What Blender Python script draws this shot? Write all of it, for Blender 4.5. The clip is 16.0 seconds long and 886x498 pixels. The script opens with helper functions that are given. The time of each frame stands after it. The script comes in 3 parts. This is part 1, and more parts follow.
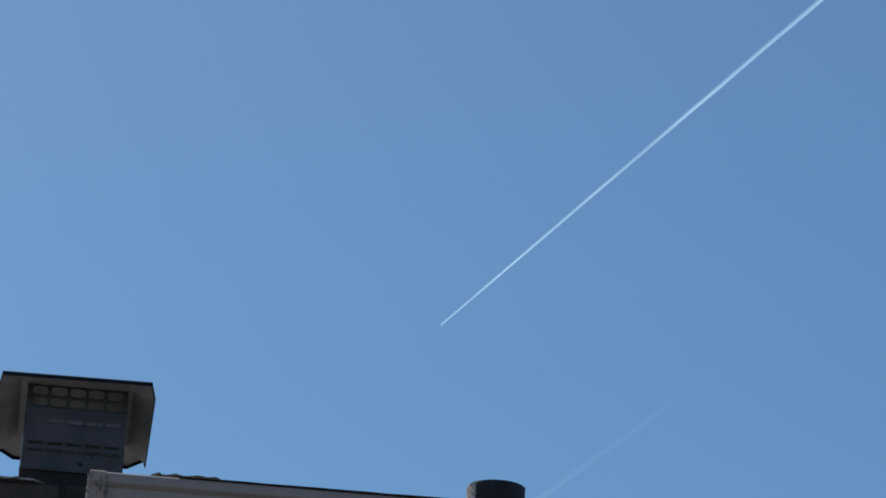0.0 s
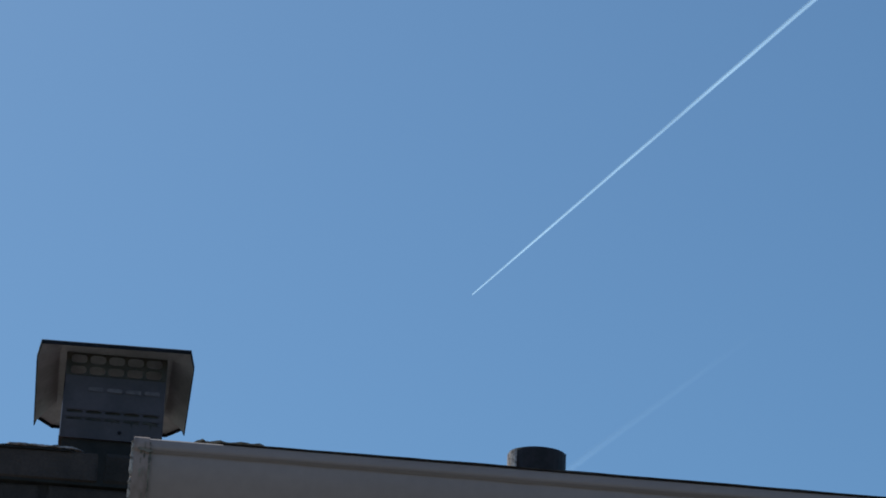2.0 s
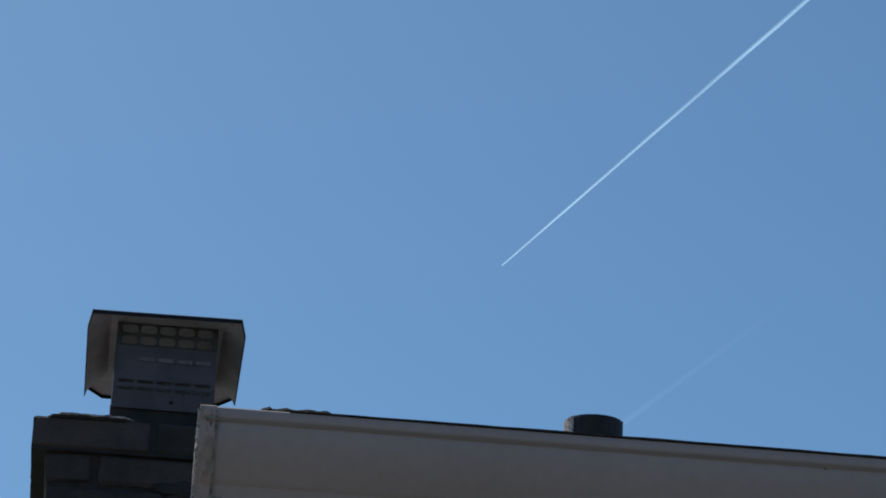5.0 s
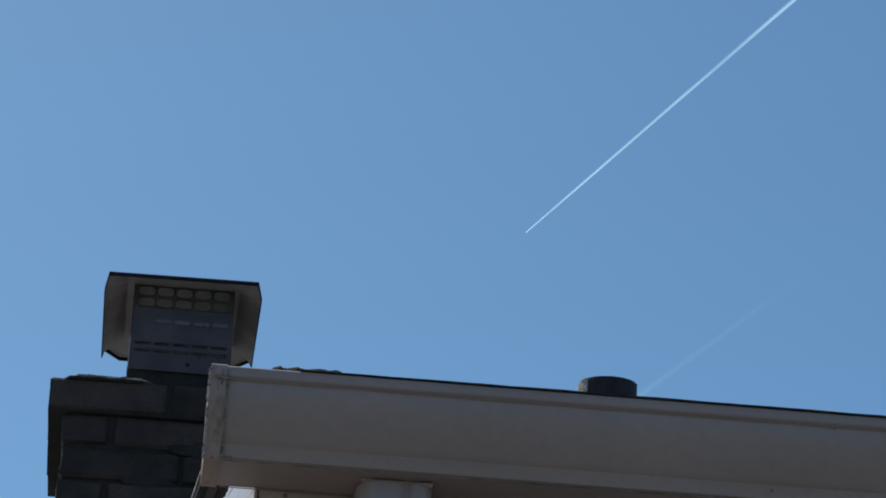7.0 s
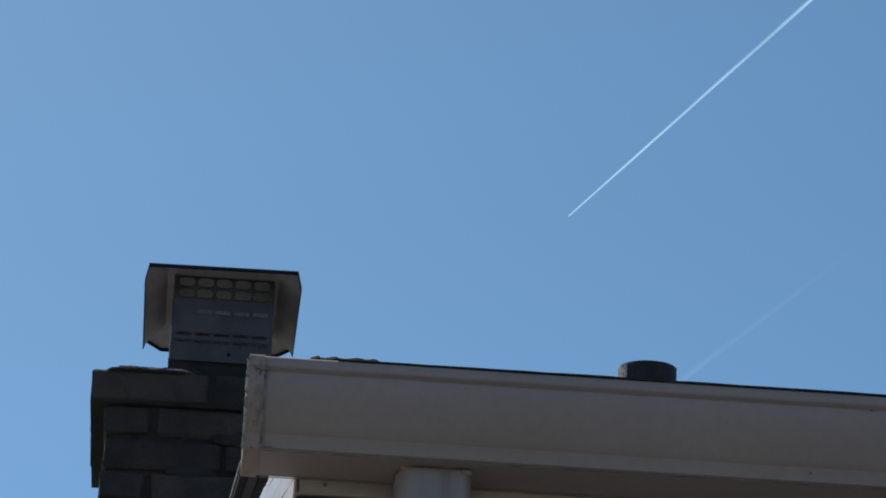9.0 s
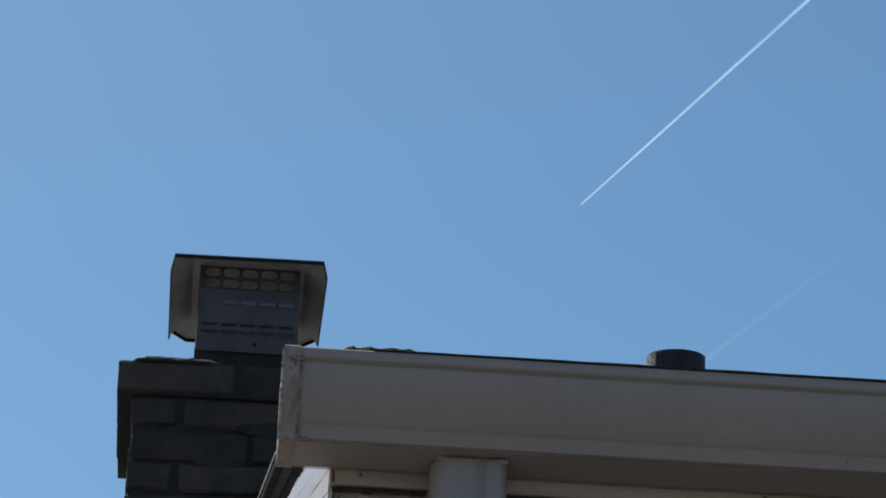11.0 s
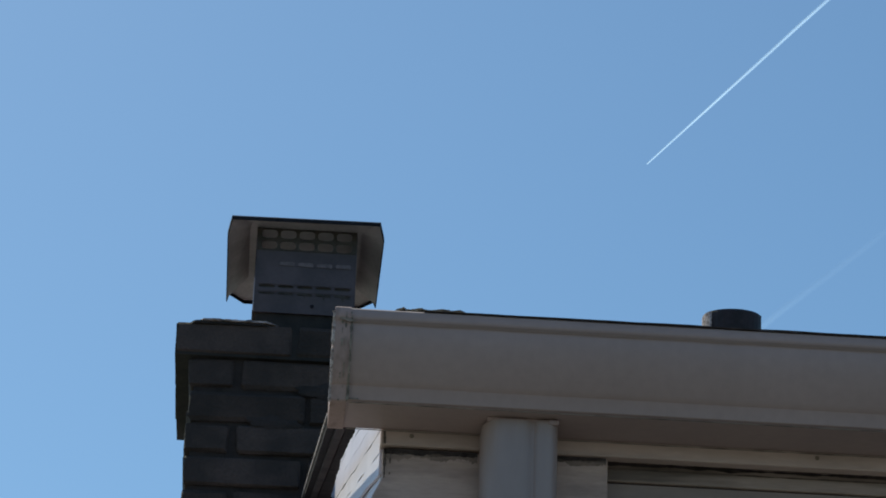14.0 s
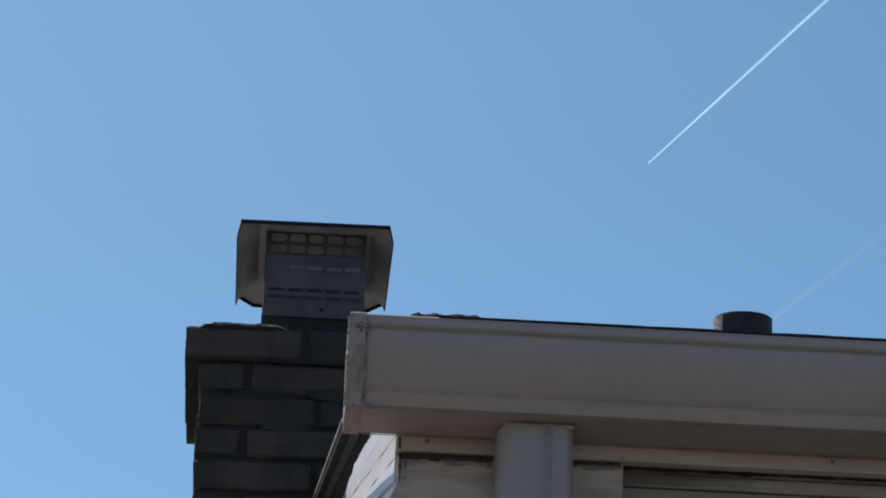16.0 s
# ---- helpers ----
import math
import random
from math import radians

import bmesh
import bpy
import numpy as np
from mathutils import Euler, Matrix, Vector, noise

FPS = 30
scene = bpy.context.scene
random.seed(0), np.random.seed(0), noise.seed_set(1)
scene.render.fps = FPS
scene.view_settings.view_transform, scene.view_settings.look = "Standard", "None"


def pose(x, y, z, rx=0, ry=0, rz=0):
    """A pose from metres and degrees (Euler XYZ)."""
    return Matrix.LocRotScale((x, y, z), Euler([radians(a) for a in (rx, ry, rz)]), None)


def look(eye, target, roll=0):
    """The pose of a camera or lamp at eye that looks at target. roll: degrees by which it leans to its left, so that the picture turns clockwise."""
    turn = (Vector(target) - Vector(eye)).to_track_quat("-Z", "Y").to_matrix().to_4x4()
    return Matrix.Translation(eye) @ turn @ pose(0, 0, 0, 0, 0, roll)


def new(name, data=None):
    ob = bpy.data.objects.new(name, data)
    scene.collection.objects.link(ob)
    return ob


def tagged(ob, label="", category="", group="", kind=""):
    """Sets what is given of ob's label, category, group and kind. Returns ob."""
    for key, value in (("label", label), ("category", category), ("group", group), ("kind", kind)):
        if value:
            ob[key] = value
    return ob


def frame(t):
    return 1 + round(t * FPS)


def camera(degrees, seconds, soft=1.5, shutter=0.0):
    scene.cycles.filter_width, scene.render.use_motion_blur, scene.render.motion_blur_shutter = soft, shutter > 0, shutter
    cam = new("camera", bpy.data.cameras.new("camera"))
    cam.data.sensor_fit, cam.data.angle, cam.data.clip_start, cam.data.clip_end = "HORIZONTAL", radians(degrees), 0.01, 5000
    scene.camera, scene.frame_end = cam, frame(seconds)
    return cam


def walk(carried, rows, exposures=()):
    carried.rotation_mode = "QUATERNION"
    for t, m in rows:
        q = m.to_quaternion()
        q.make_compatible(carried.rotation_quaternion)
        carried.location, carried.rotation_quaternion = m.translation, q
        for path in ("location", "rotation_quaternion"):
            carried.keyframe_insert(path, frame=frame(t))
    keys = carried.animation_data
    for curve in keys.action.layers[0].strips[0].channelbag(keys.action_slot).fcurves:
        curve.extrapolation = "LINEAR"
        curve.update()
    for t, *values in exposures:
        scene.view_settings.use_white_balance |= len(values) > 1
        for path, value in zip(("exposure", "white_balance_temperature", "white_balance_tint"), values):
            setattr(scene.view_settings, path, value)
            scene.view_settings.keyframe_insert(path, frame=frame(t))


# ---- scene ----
cam = camera(17.0, 16.0, soft=1.8)
PATH = [
    (0, (-0.032, -0.052, 1.459), (0.208, 1.705, 2.385), 1.8),
    (0.5, (-0.035, -0.053, 1.457), (0.208, 1.705, 2.38), 1.8),
    (1, (-0.04, -0.036, 1.461), (0.189, 1.726, 2.38), 1.8),
    (1.5, (-0.043, -0.036, 1.463), (0.19, 1.729, 2.374), 2.0),
    (2, (-0.044, -0.037, 1.46), (0.177, 1.732, 2.367), 1.9),
    (2.5, (-0.049, -0.024, 1.461), (0.165, 1.751, 2.356), 1.9),
    (3, (-0.053, -0.021, 1.46), (0.155, 1.754, 2.359), 1.9),
    (3.5, (-0.061, -0.02, 1.464), (0.151, 1.753, 2.366), 2.1),
    (4, (-0.069, -0.016, 1.465), (0.139, 1.756, 2.367), 2.5),
    (4.5, (-0.073, -0.008, 1.468), (0.131, 1.767, 2.367), 2.0),
    (5, (-0.082, -0.005, 1.465), (0.121, 1.775, 2.354), 1.9),
    (7.5, (-0.063, -0.016, 1.454), (0.121, 1.777, 2.322), 2.1),
    (8, (-0.06, -0.021, 1.455), (0.118, 1.771, 2.324), 1.8),
    (8.5, (-0.059, -0.024, 1.453), (0.106, 1.773, 2.316), 1.8),
    (11, (-0.085, -0.017, 1.455), (0.068, 1.787, 2.307), 1.6),
    (11.5, (-0.091, -0.01, 1.457), (0.046, 1.797, 2.302), 1.8),
    (12, (-0.091, -0.013, 1.459), (0.046, 1.795, 2.303), 1.9),
    (12.5, (-0.081, -0.015, 1.458), (0.05, 1.797, 2.294), 1.4),
    (13, (-0.066, -0.013, 1.454), (0.058, 1.798, 2.293), 1.5),
    (13.5, (-0.062, -0.021, 1.452), (0.057, 1.793, 2.286), 1.8),
    (14, (-0.067, -0.02, 1.456), (0.043, 1.798, 2.282), 1.9),
    (14.5, (-0.068, -0.016, 1.457), (0.043, 1.803, 2.28), 2.0),
    (15, (-0.075, -0.021, 1.455), (0.041, 1.796, 2.283), 2.2),
    (15.5, (-0.083, -0.019, 1.458), (0.026, 1.798, 2.287), 1.9),
    (16, (-0.082, -0.02, 1.461), (0.027, 1.798, 2.287), 1.7),
]
walk(cam, [(t, look(eye, target, roll)) for t, eye, target, roll in PATH],
     exposures=[(0, -0.1, 6380, -8), (5, -0.1, 6400, -8), (8, -0.04, 6520, -8), (11, 0.06, 6740, -8), (16, 0.21, 6880, -7)])

# ---- world, sun ----
SUN_AZ, SUN_EL = radians(33), radians(53)      # the sun stands behind the house, to the west of its gable
SUN_DIR = Vector((-math.sin(SUN_AZ) * math.cos(SUN_EL), math.cos(SUN_AZ) * math.cos(SUN_EL), math.sin(SUN_EL)))
world = bpy.data.worlds.new("world")
scene.world = world
world.use_nodes = True
wn = world.node_tree
sky = wn.nodes.new("ShaderNodeTexSky")
sky.sky_type, sky.sun_disc = "NISHITA", False
sky.sun_elevation, sky.sun_rotation = SUN_EL, -SUN_AZ
sky.altitude, sky.air_density, sky.dust_density, sky.ozone_density = 300, 1.0, 0.7, 8.0
wn.links.new(sky.outputs[0], wn.nodes["Background"].inputs[0])
wn.nodes["Background"].inputs[1].default_value = 0.111
sun = new("sun", bpy.data.lights.new("sun", "SUN"))
sun.data.energy, sun.data.angle, sun.data.color = 4.2, radians(0.5), (1.0, 0.94, 0.85)
sun.matrix_world = look(SUN_DIR * 50, (0, 0, 0))


# ---- materials ----
def material(name, base, dark, rough=0.6, metal=0.0, scale=8.0, fine=90.0, bump=0.15, spot=0.5, spec=0.5, vary=0.0, stretch=(1, 1, 1), grain=0.3, start=0.38):
    """Base colour broken by large stains and fine grain, with fine relief; vary: lightness by piece."""
    m = bpy.data.materials.new(name)
    m.use_nodes = True
    n, l = m.node_tree.nodes, m.node_tree.links
    b = n["Principled BSDF"]
    mp = n.new("ShaderNodeMapping")
    mp.inputs["Scale"].default_value = stretch
    geo = n.new("ShaderNodeNewGeometry")
    l.new(geo.outputs["Position"], mp.inputs["Vector"])
    big, small = n.new("ShaderNodeTexNoise"), n.new("ShaderNodeTexNoise")
    for tex, s, d in ((big, scale, 6.0), (small, fine, 4.0)):
        tex.inputs["Scale"].default_value, tex.inputs["Detail"].default_value = s, d
        l.new(mp.outputs[0], tex.inputs["Vector"])
    ramp = n.new("ShaderNodeValToRGB")
    ramp.color_ramp.elements[0].position, ramp.color_ramp.elements[1].position = start, start + 0.3 * spot
    ramp.color_ramp.elements[0].color, ramp.color_ramp.elements[1].color = (*dark, 1), (*base, 1)
    l.new(big.outputs["Fac"], ramp.inputs["Fac"])
    mix = n.new("ShaderNodeMix")
    mix.data_type, mix.blend_type = "RGBA", "OVERLAY"
    mix.inputs["Factor"].default_value = grain
    l.new(ramp.outputs[0], mix.inputs["A"])
    l.new(small.outputs["Fac"], mix.inputs["B"])
    out = mix.outputs["Result"]
    if vary:
        info, hsv, rng = n.new("ShaderNodeObjectInfo"), n.new("ShaderNodeHueSaturation"), n.new("ShaderNodeMapRange")
        rng.inputs["To Min"].default_value, rng.inputs["To Max"].default_value = 1 - vary, 1 + vary
        l.new(info.outputs["Random"], rng.inputs["Value"])
        l.new(rng.outputs[0], hsv.inputs["Value"])
        l.new(out, hsv.inputs["Color"])
        out = hsv.outputs[0]
    l.new(out, b.inputs["Base Color"])
    rr = n.new("ShaderNodeMapRange")
    rr.inputs["To Min"].default_value, rr.inputs["To Max"].default_value = max(rough - 0.12, 0.05), min(rough + 0.12, 1)
    l.new(big.outputs["Fac"], rr.inputs["Value"])
    l.new(rr.outputs[0], b.inputs["Roughness"])
    bp = n.new("ShaderNodeBump")
    bp.inputs["Strength"].default_value, bp.inputs["Distance"].default_value = bump, 0.004
    l.new(small.outputs["Fac"], bp.inputs["Height"])
    l.new(bp.outputs[0], b.inputs["Normal"])
    b.inputs["Metallic"].default_value, b.inputs["Specular IOR Level"].default_value = metal, spec
    return m


M_GUTTER = material("gutter_enamel", (0.418, 0.3, 0.295), (0.367, 0.261, 0.256), 0.6, scale=6, fine=110, bump=0.03, spot=1.2, stretch=(0.8, 1, 0.7), grain=0.1)
M_GRIMESHADE = material("grime_and_shade", (0.08, 0.06, 0.06), (0.04, 0.03, 0.03), 0.9, spec=0.1, scale=60, fine=300, spot=0.9)
M_SEAM = material("seam_sealant", (0.33, 0.27, 0.24), (0.13, 0.102, 0.09), 0.8, scale=45, fine=200, bump=0.1, spot=0.7, grain=0.1)
M_COLLAR = material("dirty_enamel", (0.4, 0.282, 0.272), (0.26, 0.182, 0.172), 0.8, spec=0.1, scale=34, fine=200, bump=0.1, spot=0.5, grain=0.15, start=0.34, stretch=(1.6, 1, 0.5))
M_TRIM = material("trim_paint", (0.57, 0.41, 0.378), (0.39, 0.278, 0.254), 0.6, scale=9, fine=120, bump=0.08, spot=0.8, stretch=(0.5, 1, 2.0), grain=0.12)
M_BOARD = material("mildewed_board_paint", (0.54, 0.379, 0.34), (0.21, 0.146, 0.13), 0.75, scale=10, fine=150, bump=0.1, spot=0.9, stretch=(0.5, 1, 2.2), grain=0.2, start=0.33)
M_FRIEZE = material("grimy_frieze_paint", (0.42, 0.305, 0.275), (0.17, 0.122, 0.107), 0.75, scale=16, fine=160, bump=0.15, spot=0.8, stretch=(0.35, 1, 4.0), grain=0.2, start=0.36)
M_MILDEW = material("mildew", (0.16, 0.113, 0.1), (0.08, 0.058, 0.05), 0.9, scale=50, fine=260, spot=0.9, stretch=(0.5, 1, 1))
M_FAINT = material("faint_stain", (0.36, 0.253, 0.226), (0.17, 0.12, 0.106), 0.85, scale=38, fine=240, spot=1.0, stretch=(0.4, 1, 1.5))
M_LIPSHADE = material("lip_dirt_shade", (0.31, 0.217, 0.2), (0.27, 0.188, 0.172), 0.8, scale=9, fine=200, bump=0.05, spot=1.2, grain=0.1)
M_RUST = material("faded_rust", (0.27, 0.2, 0.165), (0.19, 0.14, 0.115), 0.85, scale=60, fine=300, spot=0.9)
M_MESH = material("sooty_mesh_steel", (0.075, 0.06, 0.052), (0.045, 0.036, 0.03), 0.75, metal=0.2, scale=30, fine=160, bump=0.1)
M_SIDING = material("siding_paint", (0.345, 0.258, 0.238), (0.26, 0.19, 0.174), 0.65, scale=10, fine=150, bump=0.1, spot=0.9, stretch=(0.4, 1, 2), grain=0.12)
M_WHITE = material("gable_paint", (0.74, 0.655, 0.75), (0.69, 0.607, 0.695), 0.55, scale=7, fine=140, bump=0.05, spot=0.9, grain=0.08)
M_SPOUT = material("downspout_enamel", (0.44, 0.325, 0.31), (0.33, 0.242, 0.23), 0.45, scale=6, fine=100, bump=0.02, spot=1.2, stretch=(1.5, 1.5, 0.4), grain=0.06)
M_BRICK = material("sooty_brick", (0.066, 0.0438, 0.0395), (0.032, 0.0213, 0.019), 0.9, scale=15, fine=170, bump=0.8, spot=1.0, vary=0.22)
M_MORTAR = material("dark_mortar", (0.039, 0.028, 0.027), (0.023, 0.0165, 0.016), 0.95, scale=22, fine=200, bump=0.6)
M_CROWN = material("crown_mortar", (0.42, 0.33, 0.3), (0.05, 0.038, 0.036), 0.95, spec=0.1, scale=13, fine=140, bump=0.8, spot=0.35, start=0.52)
M_LUMP = material("pale_mortar", (0.6, 0.455, 0.42), (0.17, 0.125, 0.112), 0.95, spec=0.1, scale=40, fine=220, bump=0.6, spot=0.7, start=0.4)
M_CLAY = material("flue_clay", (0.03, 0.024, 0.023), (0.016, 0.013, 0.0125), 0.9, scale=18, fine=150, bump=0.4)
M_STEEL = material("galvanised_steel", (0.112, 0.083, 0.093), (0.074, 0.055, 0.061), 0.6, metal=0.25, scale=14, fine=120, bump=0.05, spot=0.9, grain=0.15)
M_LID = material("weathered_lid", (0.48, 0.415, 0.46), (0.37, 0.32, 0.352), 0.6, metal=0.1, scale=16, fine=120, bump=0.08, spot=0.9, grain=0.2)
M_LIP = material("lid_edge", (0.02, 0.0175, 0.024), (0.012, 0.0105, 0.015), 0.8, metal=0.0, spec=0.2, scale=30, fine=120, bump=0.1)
M_PIPE = material("vent_pipe_iron", (0.033, 0.0225, 0.029), (0.02, 0.014, 0.018), 0.6, spec=0.3, scale=45, fine=160, bump=0.3)
M_SHINGLE = material("asphalt_shingle", (0.07, 0.066, 0.062), (0.035, 0.035, 0.035), 0.95, scale=12, fine=350, bump=0.8, vary=0.25)
M_RAKE = material("rake_wood", (0.058, 0.043, 0.043), (0.034, 0.025, 0.025), 0.9, spec=0.05, scale=8, fine=110, bump=0.2)
M_DARK = material("weathered_sheathing", (0.03, 0.0225, 0.024), (0.018, 0.0135, 0.0145), 0.95, spec=0.04, scale=12, fine=120, bump=0.3)
M_EDGE = material("drip_edge", (0.52, 0.43, 0.43), (0.14, 0.112, 0.112), 0.8, spec=0.1, scale=40, fine=150, bump=0.1)
M_LEAF = material("leaf_litter", (0.035, 0.026, 0.023), (0.017, 0.0135, 0.013), 0.95, spec=0.05, scale=50, fine=200, bump=0.8)
M_SUNRIM = material("sunlit_rim", (0.62, 0.5, 0.49), (0.24, 0.18, 0.172), 0.9, spec=0.1, scale=190, fine=420, bump=0.5, spot=0.8, start=0.36)
M_LITSLOT = material("lit_slot_zinc", (0.2, 0.153, 0.163), (0.115, 0.087, 0.093), 0.6, metal=0.2, scale=60, fine=200, bump=0.05, spot=0.8)
M_GROUND = material("bare_earth", (0.143, 0.15, 0.13), (0.091, 0.095, 0.082), 0.95, scale=0.6, fine=25, bump=0.8)


def vapour(name, density):
    """Thin sunlit ice cloud, patchy along its length."""
    m = bpy.data.materials.new(name)
    m.use_nodes = True
    n, l = m.node_tree.nodes, m.node_tree.links
    n.remove(n["Principled BSDF"])
    front, back, half = n.new("ShaderNodeBsdfDiffuse"), n.new("ShaderNodeBsdfTranslucent"), n.new("ShaderNodeMixShader")
    clear, veil = n.new("ShaderNodeBsdfTransparent"), n.new("ShaderNodeMixShader")
    front.inputs["Color"].default_value = back.inputs["Color"].default_value = (0.55, 0.73, 1.0, 1)
    half.inputs["Fac"].default_value = 0.85
    l.new(front.outputs[0], half.inputs[1]), l.new(back.outputs[0], half.inputs[2])
    l.new(clear.outputs[0], veil.inputs[1]), l.new(half.outputs[0], veil.inputs[2])
    l.new(veil.outputs[0], n["Material Output"].inputs["Surface"])
    geo, tex, rng = n.new("ShaderNodeNewGeometry"), n.new("ShaderNodeTexNoise"), n.new("ShaderNodeMapRange")
    tex.inputs["Scale"].default_value, tex.inputs["Detail"].default_value = 0.008, 1
    l.new(geo.outputs["Position"], tex.inputs["Vector"])
    rng.inputs["From Min"].default_value, rng.inputs["From Max"].default_value = 0.3, 0.7
    rng.inputs["To Min"].default_value, rng.inputs["To Max"].default_value = density * 0.7, density * 1.2
    l.new(tex.outputs["Fac"], rng.inputs["Value"])
    fade = n.new("ShaderNodeAttribute")
    fade.attribute_name = "thickness"
    mul = n.new("ShaderNodeMath")
    mul.operation = "MULTIPLY"
    l.new(rng.outputs[0], mul.inputs[0])
    l.new(fade.outputs["Fac"], mul.inputs[1])
    l.new(mul.outputs[0], veil.inputs["Fac"])
    return m


M_TRAIL = vapour("fresh_vapour", 0.66)
M_OLD = vapour("spreading_vapour", 0.078)


# ---- mesh helpers ----
def link(name, bm, mat, parent=None, label=""):
    me = bpy.data.meshes.new(name)
    bm.normal_update()
    bm.to_mesh(me)
    bm.free()
    me.materials.append(mat)
    ob = new(name, me)
    if parent:
        ob.parent = parent
    return tagged(ob, label)


def part(name, bm, mat, parent, label=""):
    return link(name, bm, mat, parent, label)


def thing(name, label, category, group="", kind=""):
    return tagged(new(name), label, category, group, kind)


def soften(bm, width, segments=1):
    bmesh.ops.bevel(bm, geom=list(bm.edges), offset=width, segments=segments, affect="EDGES", clamp_overlap=True)
    return bm


def block(x0, x1, y0, y1, z0, z1, bevel=0.0):
    bm = bmesh.new()
    bmesh.ops.create_cube(bm, size=1, matrix=Matrix.LocRotScale(((x0 + x1) / 2, (y0 + y1) / 2, (z0 + z1) / 2), None, (x1 - x0, y1 - y0, z1 - z0)))
    return soften(bm, bevel) if bevel else bm


def prism(points, axis, a, b, bevel=0.0):
    """A solid drawn as a polygon across one axis and carried along that axis from a to b."""
    bm = bmesh.new()
    place = {"x": lambda u, v, w: (w, u, v), "y": lambda u, v, w: (u, w, v), "z": lambda u, v, w: (u, v, w)}[axis]
    ends = [[bm.verts.new(place(u, v, w)) for u, v in points] for w in (a, b)]
    k = len(points)
    bm.faces.new(ends[0]), bm.faces.new(list(reversed(ends[1])))
    for i in range(k):
        bm.faces.new([ends[0][i], ends[1][i], ends[1][(i + 1) % k], ends[0][(i + 1) % k]])
    bmesh.ops.recalc_face_normals(bm, faces=list(bm.faces))
    return soften(bm, bevel) if bevel else bm


def thicken(bm, depth):
    """Give a bent sheet its real thickness."""
    bmesh.ops.recalc_face_normals(bm, faces=list(bm.faces))
    bm.normal_update()
    bmesh.ops.solidify(bm, geom=list(bm.faces), thickness=depth)


def rounded(bm):
    """Smooth shading but across sharp folds."""
    for f in bm.faces:
        f.smooth = True
    for e in bm.edges:
        e.smooth = len(e.link_faces) == 2 and e.calc_face_angle(0) < 0.42
    return bm


def sheet(profile, a, b, thickness, steps=1, sway=0.0):
    """A bent metal strip: a (y, z) profile run along x, with real thickness and a slight sag."""
    bm = bmesh.new()
    rows = []
    for i in range(steps + 1):
        x = a + (b - a) * i / steps
        dz = sway * noise.noise((x * 1.3, 7.1, 0.0))
        rows.append([bm.verts.new((x, y, z + dz)) for y, z in profile])
    for r, s in zip(rows, rows[1:]):
        for i in range(len(profile) - 1):
            bm.faces.new([r[i], s[i], s[i + 1], r[i + 1]])
    bmesh.ops.recalc_face_normals(bm, faces=list(bm.faces))
    thicken(bm, thickness)
    return rounded(bm)


def ragged(line, across, width, rough, pitch, seed, lift=0.0004, reach=1.0, ease=0):
    """A dirty streak: a band along a line of points, of uneven width, that breaks off where it thins out."""
    bm = bmesh.new()
    across = Vector(across)
    last = None
    for i, p in enumerate(line):
        p = Vector(p)
        w = width * (reach + rough * (noise.noise(p * pitch + Vector((seed, 0, 0))) + 0.5 * noise.noise(p * pitch * 3.1 + Vector((0, seed, 0)))))
        w *= min(1, (i + 0.5) / ease) if ease else 1
        c = p + across * width * 0.6 * noise.noise(p * pitch * 0.7 + Vector((0, 0, seed)))
        now = [bm.verts.new(c - across * w), bm.verts.new(c + across * w)] if w > 0.00015 else None
        if last and now:
            bm.faces.new([last[0], last[1], now[1], now[0]])
        last = now
    bmesh.ops.delete(bm, geom=[v for v in bm.verts if not v.link_faces], context="VERTS")
    bmesh.ops.recalc_face_normals(bm, faces=list(bm.faces))
    thicken(bm, lift)
    return bm


def steps_between(a, b, n):
    return [Vector(a).lerp(Vector(b), i / n) for i in range(n + 1)]


def tube(path, radius, sides=16):
    bm = bmesh.new()
    rings = []
    for p, r in zip(path, radius):
        rings.append([bm.verts.new(Vector(p) + Vector((math.cos(a) * r, math.sin(a) * r, 0))) for a in [2 * math.pi * i / sides for i in range(sides)]])
    for r, s in zip(rings, rings[1:]):
        for i in range(sides):
            bm.faces.new([r[i], r[(i + 1) % sides], s[(i + 1) % sides], s[i]])
    return bm


def screw(x, y, z, r, parent, mat=None):
    """A round screw head facing the garden."""
    bm = bmesh.new()
    bmesh.ops.create_uvsphere(bm, u_segments=10, v_segments=6, radius=r, matrix=Matrix.LocRotScale((x, y, z), None, (1, 0.5, 1)))
    return part("screw", bm, mat or M_RUST, parent, "dark screw head" if mat else "rusty brown screw head")


# ---- ground ----
bm = bmesh.new()
bmesh.ops.create_grid(bm, x_segments=24, y_segments=24, size=4500)
tagged(link("ground", bm, M_GROUND), "bare dry brown earth round the house", "yard", kind="structure")

# ---- house ----
EAVE_Y, RIDGE_Y, PITCH, EAST = 3.148, 5.23, 0.30, 6.6
BACK_Y = 2 * RIDGE_Y - EAVE_Y


def slope(y):
    return 2.661 + PITCH * (RIDGE_Y - 3.127 - abs(y - RIDGE_Y))


def roof_under(y):
    return slope(y) + 0.075


def roof_top(y):
    return roof_under(y) + 0.015


